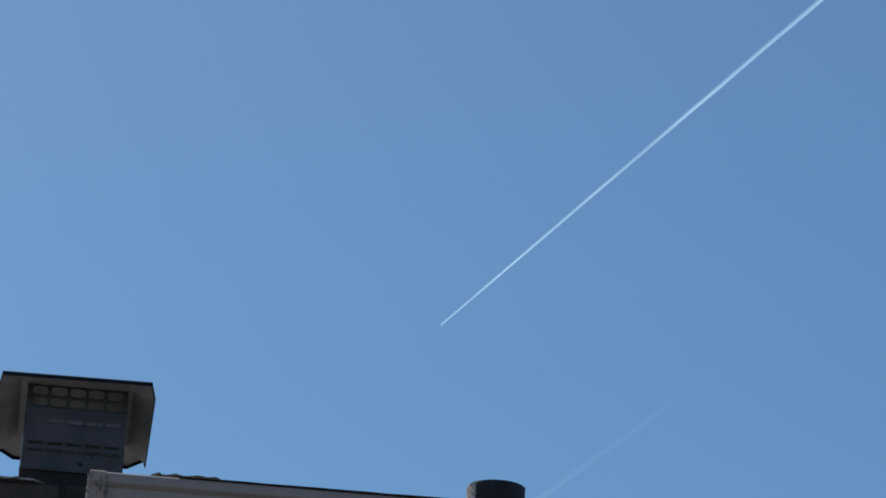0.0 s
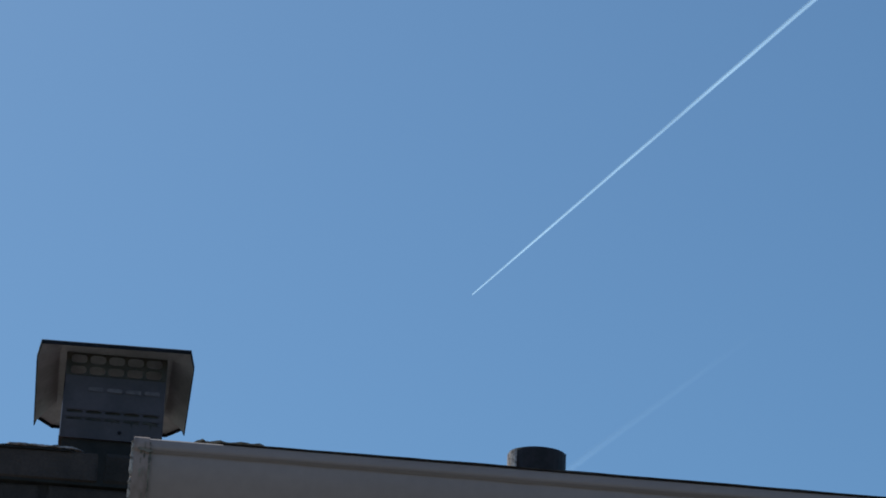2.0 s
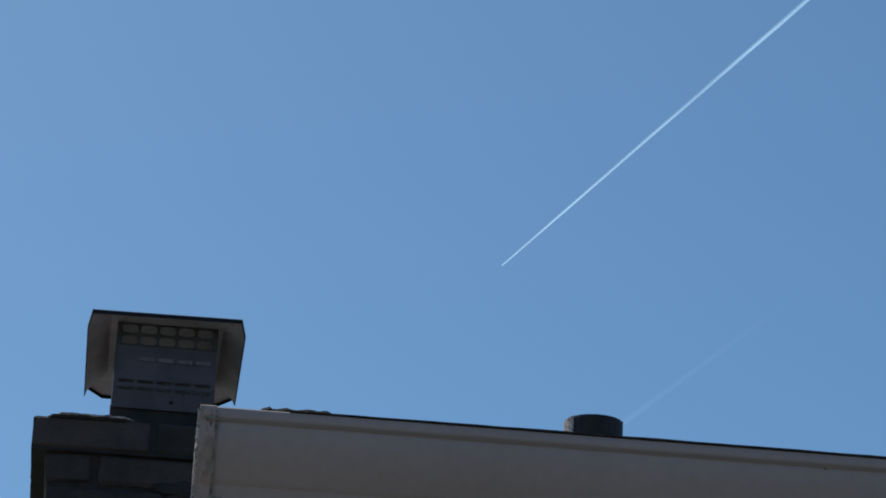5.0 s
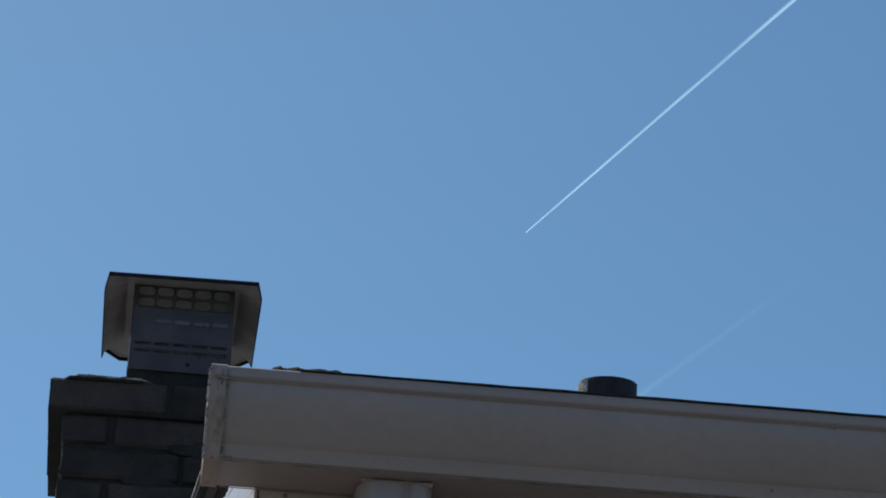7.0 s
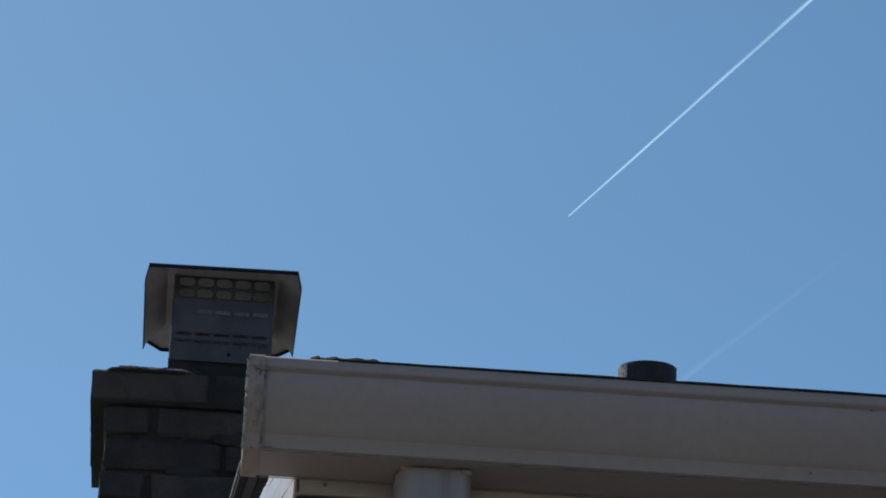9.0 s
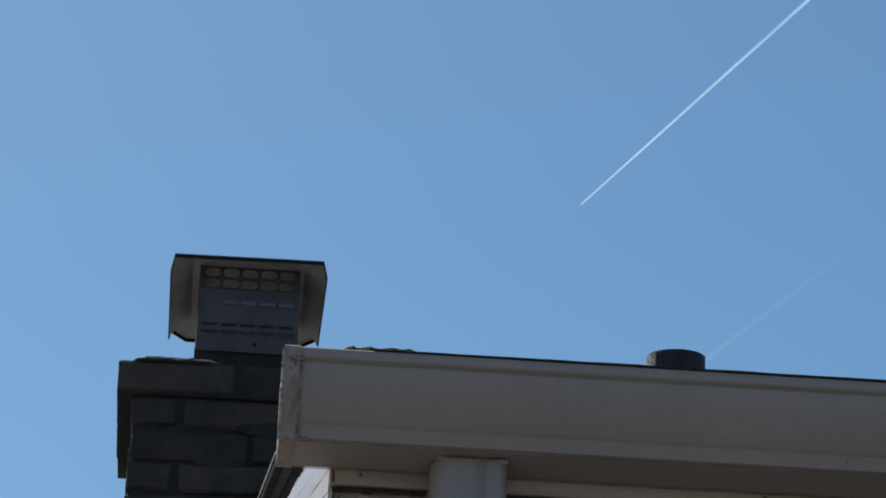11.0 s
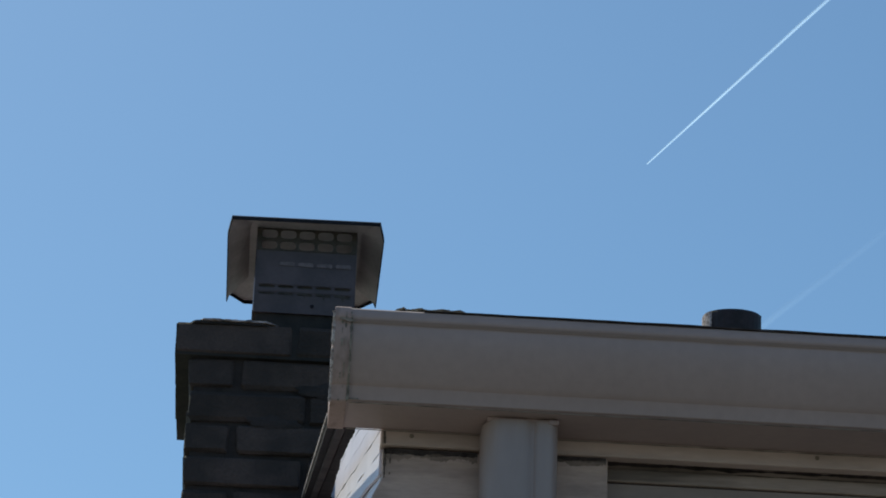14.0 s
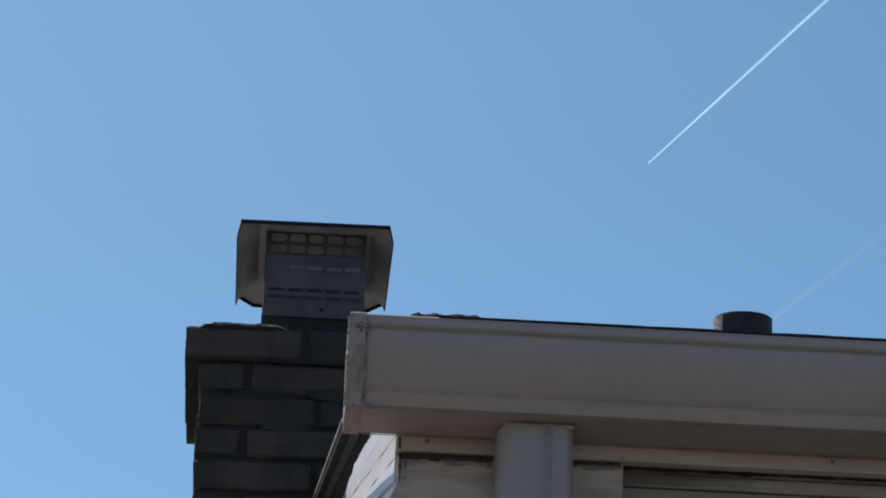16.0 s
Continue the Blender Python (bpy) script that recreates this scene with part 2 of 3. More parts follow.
house = thing("house", "single-storey house with pale painted clapboard and low shingled roof", "house")
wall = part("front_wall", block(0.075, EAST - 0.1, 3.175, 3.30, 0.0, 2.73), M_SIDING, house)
gable = [(3.175, 0.0), (2 * RIDGE_Y - 3.175, 0.0), (2 * RIDGE_Y - 3.175, roof_under(3.175) - 0.002), (RIDGE_Y, roof_under(RIDGE_Y) - 0.002), (3.175, roof_under(3.175) - 0.002)]
gable_wall = part("gable_wall", prism(gable, "x", 0.0635, 0.074), M_WHITE, house, "white painted gable wall")
part("gable_wall", prism(gable, "x", EAST - 0.1, EAST - 0.03), M_WHITE, house)
part("back_wall", block(0.075, EAST - 0.1, 2 * RIDGE_Y - 3.30, 2 * RIDGE_Y - 3.175, 0.0, 2.68), M_SIDING, house)
deck = [(EAVE_Y, roof_under(EAVE_Y)), (RIDGE_Y, roof_under(RIDGE_Y)), (BACK_Y, roof_under(BACK_Y)), (BACK_Y, roof_top(BACK_Y) - 0.006), (RIDGE_Y, roof_top(RIDGE_Y) - 0.006), (EAVE_Y, roof_top(EAVE_Y) - 0.006)]
roof = part("roof", prism(deck, "x", 0.052, EAST), M_DARK, house, "low roof with dark weathered shingles")


def raked(u0, u1, x0, x1, far=5.03, bevel=0.0):
    """A strip along the gable's slope, between two depths below the rake's lower face."""
    return prism([(EAVE_Y, slope(EAVE_Y) - u1), (far, slope(far) - u1), (far, slope(far) - u0), (EAVE_Y, slope(EAVE_Y) - u0)], "x", x0, x1, bevel)


rail = part("rake_rail", raked(-0.012, 0.0, 0.0, 0.030), M_DARK, house, "dark weathered rail along the gable slope")
part("drip_edge", raked(-0.0145, -0.0115, -0.002, -0.0003), M_EDGE, rail, "thin pale metal edge strip")
part("rake_board", raked(0.0003, 0.0035, 0.0095, 0.0205, bevel=0.001), M_RAKE, rail)
for y in (4.9,):
    part("bracket", block(0.029, 0.064, y, y + 0.012, slope(y) + 0.002, slope(y) + 0.009), M_DARK, rail)
# lapped white boards on the gable that follow its slope
bm = bmesh.new()
inner = [(bm.verts.new((0.022, y, slope(y) - 0.0004)), bm.verts.new((0.0320 + 0.0138 * max(0, min(1, (y - 3.68) / 1.25)) + 0.0020 * noise.noise((y * 6.0, 1, 8)) + 0.0015 * noise.noise((y * 25, 1, 8)), y, slope(y) - 0.0006)))
         for y in [EAVE_Y + 1.88 * i / 90 for i in range(91)]]
for (a, b), (c, d) in zip(inner, inner[1:]):
    bm.faces.new([a, c, d, b])
thicken(bm, 0.0015)
# added black strip in place of the shadowed soffit beside the rail
part("soffit_shade", bm, M_DARK, rail, "ragged black strip for the soffit's shade")
for k in range(5):
    d0 = -0.074 + 0.0262 * k
    bm = bmesh.new()
    quad = [(0.0600, d0), (0.0597, d0 + 0.0261), (0.0632, d0 + 0.0261), (0.0632, d0)]
    rows = []
    for i in range(41):
        y = EAVE_Y + 0.0005 + (5.03 - EAVE_Y) * i / 40
        w = 0.0018 * noise.noise((y * 4.5, k * 1.7, 3))
        lean = 0.0096 * (y - EAVE_Y) / 1.88
        rows.append([bm.verts.new((x - lean + (0.3 * w if x < 0.063 else 0), y, slope(y) - d - 1.2 * w)) for x, d in quad])
    for r, t in zip(rows, rows[1:]):
        for i in range(4):
            bm.faces.new([r[i], t[i], t[(i + 1) % 4], r[(i + 1) % 4]])
    bm.faces.new(rows[0]), bm.faces.new(rows[-1])
    bmesh.ops.recalc_face_normals(bm, faces=list(bm.faces))
    part("gable_trim", bm, M_WHITE, gable_wall)
fascia = part("fascia", block(0.060, EAST, 3.129, 3.1465, 2.6398, 2.742, 0.0012), M_TRIM, house, "dingy cream fascia board under the gutter")
for x, z in ((0.095, 2.6515), (0.56, 2.6515), (1.05, 2.652), (1.6, 2.651)):
    screw(x, 3.1285, z, 0.0027, fascia)
corner = [(0.063, 2.6382), (0.0635, 2.603), (0.040, 2.55), (0.040, 0.02), (0.320, 0.02), (0.320, 2.6405), (0.27, 2.6402), (0.17, 2.638)]
board = part("corner_board", prism(corner, "y", 3.136, 3.1748, 0.0015), M_BOARD, house, "wide cream corner board stained along its top")
frieze = part("frieze_board", prism([(3.160, 2.622), (3.1748, 2.622), (3.1748, 2.6468), (3.163, 2.6468)], "x", 0.3205, EAST - 0.1, 0.001), M_FRIEZE, house, "narrow grimy board with a dark gap above")

# ragged dirt strips that also paint in the dark gap below the fascia
for z, w, seed in ((2.6428, 0.0016, 2), (2.6370, 0.0006, 6)):
    part("stain", ragged(steps_between((0.3215, 3.1602, z), (2.2, 3.1602, z), 380), (0, 0, 1), w, 1.1, 60, seed), M_GRIMESHADE if seed == 2 else M_MILDEW, frieze, "dark dirt and shade in the joint")
# mildew creeping down from the board's top; its darkest layer paints the gap's shade
for x0, x1, z0, size in ((0.064, 0.171, 2.638, 1.2), (0.258, 0.318, 2.6402, 0.9)):
    for layer, (drop_, mat) in enumerate(((0.0056, M_GRIMESHADE), (0.0078, M_MILDEW), (0.0115, M_FAINT))):
        bm = bmesh.new()
        tops, lows = [], []
        y = 3.1350 + 0.0004 * layer
        for i in range(121):
            x = x0 + (x1 - x0) * i / 120
            d = size * drop_ * (0.75 + 0.5 * noise.noise((x * 45, z0, layer)) + 0.2 * noise.noise((x * 190, layer, 1)) + 0.22 * noise.noise((x * 700, layer, 7)))
            tops.append(bm.verts.new((x, y, z0 - 0.0006))), lows.append(bm.verts.new((x, y, z0 - 0.0008 - max(d, 0.0001))))
        for i in range(120):
            bm.faces.new([tops[i], tops[i + 1], lows[i + 1], lows[i]])
        thicken(bm, 0.0002)
        part("stain", bm, mat, board, "dark mildew and gap shade along the top")
for x, z0, z1, w, reach in ((0.0652, 2.602, 2.6375, 0.0011, 1.1), (0.0715, 2.606, 2.6375, 0.0007, 0.6)):
    part("stain", ragged(steps_between((x, 3.1352, z0), (x + 0.001, 3.1352, z1), 40), (1, 0, 0), w, 1.6, 120, 7 + x, reach=reach), M_MILDEW, board, "dark stain down the edge")
part("stain", ragged(steps_between((0.0645, 3.1285, 2.6405), (0.0640, 3.1285, 2.6560), 24), (1, 0, 0), 0.0010, 1.2, 120, 3), M_MILDEW, fascia, "dark stain down the edge")

# ---- gutter ----
gutter = thing("gutter", "off-white enamelled metal gutter with moulded front and grimy seams", "gutter")
ogee = [(3.127, 2.748), (3.127, 2.657), (3.044, 2.657), (3.0418, 2.6582), (3.0412, 2.6595), (3.0362, 2.6705), (3.0350, 2.6722)]
for i in range(15):
    s = i / 14
    ogee.append((3.0036 + 0.0290 * (1 - s) ** 1.8, 2.6736 + 0.0592 * s))
ogee += [(3.0028, 2.7350), (3.0012, 2.7366), (2.9998, 2.7382), (2.9992, 2.7400), (2.9992, 2.7450), (2.9998, 2.7485), (3.002, 2.7505), (3.012, 2.7505), (3.013, 2.744)]
part("trough", sheet(ogee, 0.0, EAST, 0.0012, 60, 0.0012), M_GUTTER, gutter)
part("end_cap", prism([(y, z) for y, z in ogee[:-2]] + [(3.06, 2.748)], "x", -0.0014, -0.0004), M_COLLAR, gutter, "sunlit end plate")
out = [(y - 0.0016 if y < 3.12 else y, z - 0.0014 if z < 2.66 else z) for y, z in ogee[1:-2]]
part("end_collar", sheet(out, -0.001, 0.0165, 0.0008), M_COLLAR, gutter, "folded collar of the end plate")
# dirty seams of the collar: broken dark lines down its folds, and a line along its lower edge
fold = []
for (ya, za), (yb, zb) in zip(out[1:-3], out[2:-2]):
    fold += [Vector((0, ya - 0.0012, za - 0.0004)).lerp(Vector((0, yb - 0.0012, zb - 0.0004)), k / 8) for k in range(8)]
for x, w, r, seed in ((0.0172, 0.0010, 1.3, 3), (0.0182, 0.0007, 2.2, 8), (0.0075, 0.0009, 2.4, 5), (0.0115, 0.0006, 2.6, 11)):
    part("dirt_streak", ragged([p + Vector((x, 0, 0)) for p in fold], (1, 0, 0), w, r, 130, seed, reach=0.75 if x > 0.015 else 0.1), M_SEAM, gutter, "dark broken dirt line down the seam")
part("rust_stain", ragged(steps_between((0.004, 2.9978, 2.7375), (0.021, 2.9978, 2.7340), 24), (0, 0, 1), 0.0020, 1.2, 150, 4), M_RUST, gutter, "brown rust stain below the lip")
part("dirt_streak", ragged(steps_between((0.0005, 3.0402, 2.6583), (0.03, 3.0402, 2.6583), 30), (0, 0, 1), 0.0007, 1.5, 140, 6), M_SEAM, gutter, "dark broken dirt line")
# uneven bead added round the end plate, its pale colour imitating the sunlit rim
bm = bmesh.new()
rings = []
bead = [Vector((-0.0021, y, z)) for y, z in out[1:-2]]
bead = [p for a_, b_ in zip(bead, bead[1:]) for p in (a_.lerp(b_, k / 6) for k in range(6)) if p.y < 3.05]
for i, p in enumerate(bead):
    t_ = (bead[min(i + 1, len(bead) - 1)] - bead[max(i - 1, 0)]).normalized()
    o_ = t_.cross(Vector((1, 0, 0)))
    r_ = 0.0016 * (1 + 0.7 * noise.noise(p * 170) + 0.5 * noise.noise(p * 520))
    c_ = p + o_ * 0.0006 * noise.noise(p * 210 + Vector((3, 0, 0)))
    rings.append([bm.verts.new(c_ + Vector((1, 0, 0)) * math.cos(q) * r_ + o_ * math.sin(q) * r_) for q in [math.pi * k / 4 for k in range(8)]])
for r, t in zip(rings, rings[1:]):
    for k in range(8):
        bm.faces.new([r[k], r[(k + 1) % 8], t[(k + 1) % 8], t[k]])
bmesh.ops.recalc_face_normals(bm, faces=list(bm.faces))
part("rim_bead", bm, M_SUNRIM, gutter, "uneven pale bead added for the end plate's sunlit rim")
# even darker strip: dirt and the lip's soft shade put into colour
part("dirt_shade_line", ragged(steps_between((0.02, 3.0011, 2.7354), (EAST, 3.0011, 2.7354), 420), (0, -0.52, 0.85), 0.0017, 0.25, 22, 9, lift=0.0002), M_LIPSHADE, gutter, "dark dirt and painted shade under the rolled lip")
# dark roll along the top of the front lip, the fold's shadow put into its colour
part("rolled_edge", ragged(steps_between((0.05, 3.0035, 2.7508), (EAST, 3.0035, 2.7508), 420), (0, 0, 1), 0.0008, 0.5, 25, 2, lift=0.006, ease=16), M_GRIMESHADE, gutter, "dark rolled top edge with its fold's shade")
for x, y, z in ((0.635, 3.0352, 2.666), (0.70, 3.003, 2.7335), (1.5, 3.0352, 2.666)):
    screw(x, y, z, 0.0018, gutter)

# broken lines along the gutter's lower edges: dirt in front, a painted shadow line behind
for y0, z0, seed in ((3.0432, 2.6552, 1), (3.1245, 2.6552, 2)):
    bm = bmesh.new()
    strip = []
    for i in range(161):
        x = 0.02 + 0.01 * i
        w = 0.0008 + 0.0007 * noise.noise((x * 35, seed, 1)) + 0.0004 * noise.noise((x * 140, seed, 4))
        strip.append([bm.verts.new((x, y0 - w, z0)), bm.verts.new((x, y0 + w, z0))])
    for (p, q), (u, v) in zip(strip, strip[1:]):
        bm.faces.new([p, u, v, q])
    thicken(bm, 0.0005)
    part("dirt_shade_line", bm, M_SEAM, gutter, "thin broken line of dark dirt and shade")
# wet leaf litter heaped in the trough, just showing over its front edge
bm = bmesh.new()
rows = []
for i in range(121):
    x = 0.03 + 0.2 * i / 120
    env = math.exp(-((x - 0.08) / 0.02) ** 2) * 0.8 + 1.1 * math.exp(-((x - 0.125) / 0.034) ** 2)
    h = 0.0082 * env * (0.8 + 0.4 * noise.noise((x * 90, 1, 2)) + 0.2 * noise.noise((x * 300, 5, 2))) - 0.0028
    rows.append([bm.verts.new((x, y, 2.7505 + (y - 3.0) * 0.40 + h - d)) for y, d in ((3.004, 0.003), (3.009, 0.0004), (3.016, 0.0), (3.026, 0.0), (3.034, 0.012))])
for a, b in zip(rows, rows[1:]):
    for k in range(4):
        bm.faces.new([a[k], b[k], b[k + 1], a[k + 1]])
bmesh.ops.recalc_face_normals(bm, faces=list(bm.faces))
thicken(bm, 0.002)
tagged(link("leaf_litter", bm, M_LEAF), "dark leaf litter heaped in the gutter", "leaf litter", kind="stuff")
bm = block(0.004, 0.5, 3.034, 3.122, 2.70, 2.745, 0.004)
tagged(link("leaf_mulch", bm, M_LEAF), "packed dark mulch filling the gutter", "leaf litter", kind="stuff")

# ---- downspout ----
spout = thing("downspout", "grey-white fluted metal downspout below the gutter", "downspout")
sx0, sx1, sy0, sy1 = 0.172, 0.2565, 3.064, 3.124
groove = sx0 + 0.0555
outline = [(sx0, sy1), (sx0, sy0 + 0.03)]
for k in range(17):                                  # wide lobe, round at its outer edge
    u = -1 + k / 8
    outline.append(((sx0 + groove - 0.0015) / 2 + u * (groove - 0.0015 - sx0) / 2, sy0 + 0.024 * max(0, -u) ** 3.2 + 0.0045 * max(0, u) ** 5))
for k in range(13):                                  # narrow lobe
    u = -1 + k / 6
    outline.append(((sx1 + groove + 0.0015) / 2 + u * (sx1 - groove - 0.0015) / 2, sy0 + 0.0045 * max(0, -u) ** 5 + 0.018 * max(0, u) ** 3))
outline.append((sx1, sy1))
part("pipe", rounded(prism(outline, "z", 0.15, 2.6535)), M_SPOUT, spout)
part("outlet", block(sx0 + 0.004, sx1 - 0.004, sy0 + 0.005, sy1 - 0.004, 2.653, 2.6568), M_COLLAR, spout, "shadowed outlet joint")
bm = block(sx1 - 0.013, sx1 - 0.001, sy0 - 0.0015, sy0 + 0.008, 2.6495, 2.6548, 0.0012)
for v in bm.verts:
    v.co += Vector((0.0012, 0.0008, 0.0016)) * noise.noise(v.co * 220)
part("tab", bm, M_GUTTER, spout, "bent pale tab at the joint")
part("strap", block(sx0 - 0.006, sx1 + 0.006, sy1 - 0.004, 3.1355, 1.2, 1.23), M_SPOUT, spout)

# ---- chimney ----
CX0, CX1, CY0, CY1 = -0.219, 0.186, 5.035, 5.472
chimney = thing("chimney", "chimney of dark sooty brick with galvanised steel cap", "chimney")
part("core", block(CX0 + 0.010, CX1 - 0.010, CY0 + 0.010, CY1 - 0.010, 0.0, 3.568), M_MORTAR, chimney, "dark recessed mortar")
# bed under the overhanging course, coloured darker than the bricks
part("core", block(CX0 - 0.028, CX1 + 0.017, CY0 - 0.003, CY1 + 0.012, 3.5105, 3.569), M_CLAY, chimney, "black bed under the top course")
COURSE = 0.0635
TOP = 3.5735


def brick_mesh(w, d, h, seed):
    """A worn brick: softened edges, slightly uneven faces."""
    rnd = random.Random(seed)
    bm = block(-w / 2, w / 2, -d / 2, d / 2, -h / 2, h / 2, 0.0048)
    for v in bm.verts:
        v.co += Vector([rnd.uniform(-0.0026, 0.0026) for _ in range(3)])
    me = bpy.data.meshes.new("brick")
    bm.to_mesh(me)
    bm.free()
    me.materials.append(M_BRICK)
    return me


brick_kinds = {}


def brick(x0, x1, y0, y1, z0, z1, k):
    key = (round(x1 - x0, 3), round(y1 - y0, 3), round(z1 - z0, 3), k % 3)
    if key not in brick_kinds:
        brick_kinds[key] = brick_mesh(x1 - x0, y1 - y0, z1 - z0, k % 3)
    ob = new("brick", brick_kinds[key])
    ob.parent = chimney
    ob.location = ((x0 + x1) / 2 + random.uniform(-0.002, 0.002), (y0 + y1) / 2 + random.uniform(-0.0025, 0.0025), (z0 + z1) / 2 + random.uniform(-0.0012, 0.0012))
    ob.rotation_euler = (random.uniform(-0.02, 0.02), random.uniform(-0.008, 0.008), random.uniform(-0.012, 0.012))


def course(z0, z1, x0, x1, y0, y1, odd, k):
    """One ring of bricks round the four faces of the shaft."""
    j, w = 0.012, 0.085
    first = 0.088 if odd else 0.218
    cuts = [x0, x0 + first]
    while cuts[-1] + 0.222 < x1 - 0.03:
        cuts.append(cuts[-1] + 0.222)
    cuts.append(x1)
    for a, b in zip(cuts, cuts[1:]):
        for ya, yb in ((y0, y0 + w), (y1 - w, y1)):
            brick(a + (j / 2 if a > x0 else 0), b - (j / 2 if b < x1 else 0), ya, yb, z0, z1, k)
            k += 1
    for xa, xb in ((x0, x0 + w), (x1 - w, x1)):
        mid = (y0 + y1) / 2 + (0.04 if odd else -0.04)
        for ya, yb in ((y0 + w + j, mid - j / 2), (mid + j / 2, y1 - w - j)):
            brick(xa, xb, ya, yb, z0, z1, k)
            k += 1


course(3.5145, TOP, CX0 - 0.029, CX1 + 0.022, CY0 - 0.008, CY1 + 0.016, False, 0)
for i in range(11):
    z1 = 3.505 - i * COURSE
    course(z1 - COURSE + 0.0105, z1, CX0, CX1, CY0, CY1, i % 2 == 0, i * 17 + 3)
smears = ((-0.06, 3.386, 0.045, 0.011), (0.05, 3.452, 0.06, 0.014))
for k, (sx, sz, w, h) in enumerate(smears):
    bm = bmesh.new()
    bmesh.ops.create_uvsphere(bm, u_segments=18, v_segments=10, radius=1)
    for v in bm.verts:
        q = 1 + 0.8 * noise.noise((v.co.x * 3 + k * 5, v.co.z * 2, v.co.y))
        v.co = Vector((sx + v.co.x * w * q, CY0 + 0.001 + v.co.y * 0.0028, sz + v.co.z * h * q))
    part("mortar_smear", bm, M_MORTAR, chimney, "dark smear of mortar over the bricks")
lower = bmesh.new()
for i in range(11, 55):
    z1 = 3.505 - i * COURSE
    if z1 < COURSE:
        break
    bmesh.ops.create_cube(lower, size=1, matrix=Matrix.LocRotScale(((CX0 + CX1) / 2, (CY0 + CY1) / 2, z1 - COURSE / 2 + 0.004), None, (CX1 - CX0, CY1 - CY0, COURSE - 0.009)))
tagged(part("lower_courses", lower, M_BRICK, chimney), kind="stuff")
# sloping mortar crown, uneven at the edge
bm = bmesh.new()
NX = 28
ring = []
cx, cy = (CX0 + CX1) / 2, (CY0 + CY1) / 2
for scale, z in ((0.238, TOP - 0.002), (0.222, TOP + 0.0045), (0.17, TOP + 0.014), (0.11, TOP + 0.03)):
    r = []
    for i in range(4 * NX):
        side, s = divmod(i, NX)
        u = -1 + 2 * s / NX
        px, py = ((u, -1), (1, u), (-u, 1), (-1, -u))[side]
        wob = 0.006 * noise.noise((px * 6, py * 6, scale * 30))
        r.append(bm.verts.new((cx + px * (scale * 0.93 + wob), cy + py * (scale * 0.88 + wob), z + 0.008 * noise.noise((px * 3.1 + 1.3, py * 3.1, 4)) + 0.0025 * noise.noise((px * 14, py * 14, 4)))))
    ring.append(r)
for a, b in zip(ring, ring[1:]):
    for i in range(4 * NX):
        bm.faces.new([a[i], a[(i + 1) % (4 * NX)], b[(i + 1) % (4 * NX)], b[i]])
bm.faces.new(ring[-1])
part("crown", bm, M_CROWN, chimney, "crumbling pale mortar crown")


def mortar_bed(x0, x1, z0, z1, y0, seed, mat, label):
    """A thin broken slab of mortar lying along the front of the crown."""
    bm = bmesh.new()
    rows = []
    for i in range(61):
        s = i / 60
        x = x0 + (x1 - x0) * s
        ease = min(1, s * 9, (1 - s) * 5)
        front = y0 + 0.006 * noise.noise((x * 35, seed, 0)) + 0.003 * noise.noise((x * 120, seed, 1)) + 0.02 * (1 - ease)
        up = (z1 - z0) * ease * (0.85 + 0.35 * noise.noise((x * 30, seed, 2)) + 0.25 * noise.noise((x * 110, seed, 3)))
        low = 0.0012 * noise.noise((x * 60, seed, 5))
        rows.append([bm.verts.new((x, front, z0 + low)), bm.verts.new((x, front + 0.002, z0 + up)), bm.verts.new((x, y0 + 0.06, z0 + up * 1.15)), bm.verts.new((x, y0 + 0.06, z0))])
    for r, t in zip(rows, rows[1:]):
        for k in range(4):
            bm.faces.new([r[k], t[k], t[(k + 1) % 4], r[(k + 1) % 4]])
    bm.faces.new(rows[0]), bm.faces.new(rows[-1])
    bmesh.ops.recalc_face_normals(bm, faces=list(bm.faces))
    return part("mortar_bed", bm, mat, chimney, label)


# lower bed is dark to paint the shadow gap below the pale edge
mortar_bed(-0.234, -0.05, TOP - 0.001, TOP + 0.005, 5.026, 1, M_MORTAR, "dark bed for the shadow gap under the crown")
mortar_bed(-0.216, -0.052, TOP + 0.0042, TOP + 0.0088, 5.023, 4, M_LUMP, "broken pale mortar edge of the crown")
BX0, BX1, BY0, BY1 = -0.110, 0.079, 5.10, 5.37
bm = block(BX0 + 0.004, BX1 - 0.004, BY0 + 0.004, BY1 - 0.004, 3.58, 3.637, 0.004)
part("flue_liner", bm, M_CLAY, chimney, "dark clay flue rim")

# ---- chimney cap ----
Z0, Z1 = 3.632, 3.806


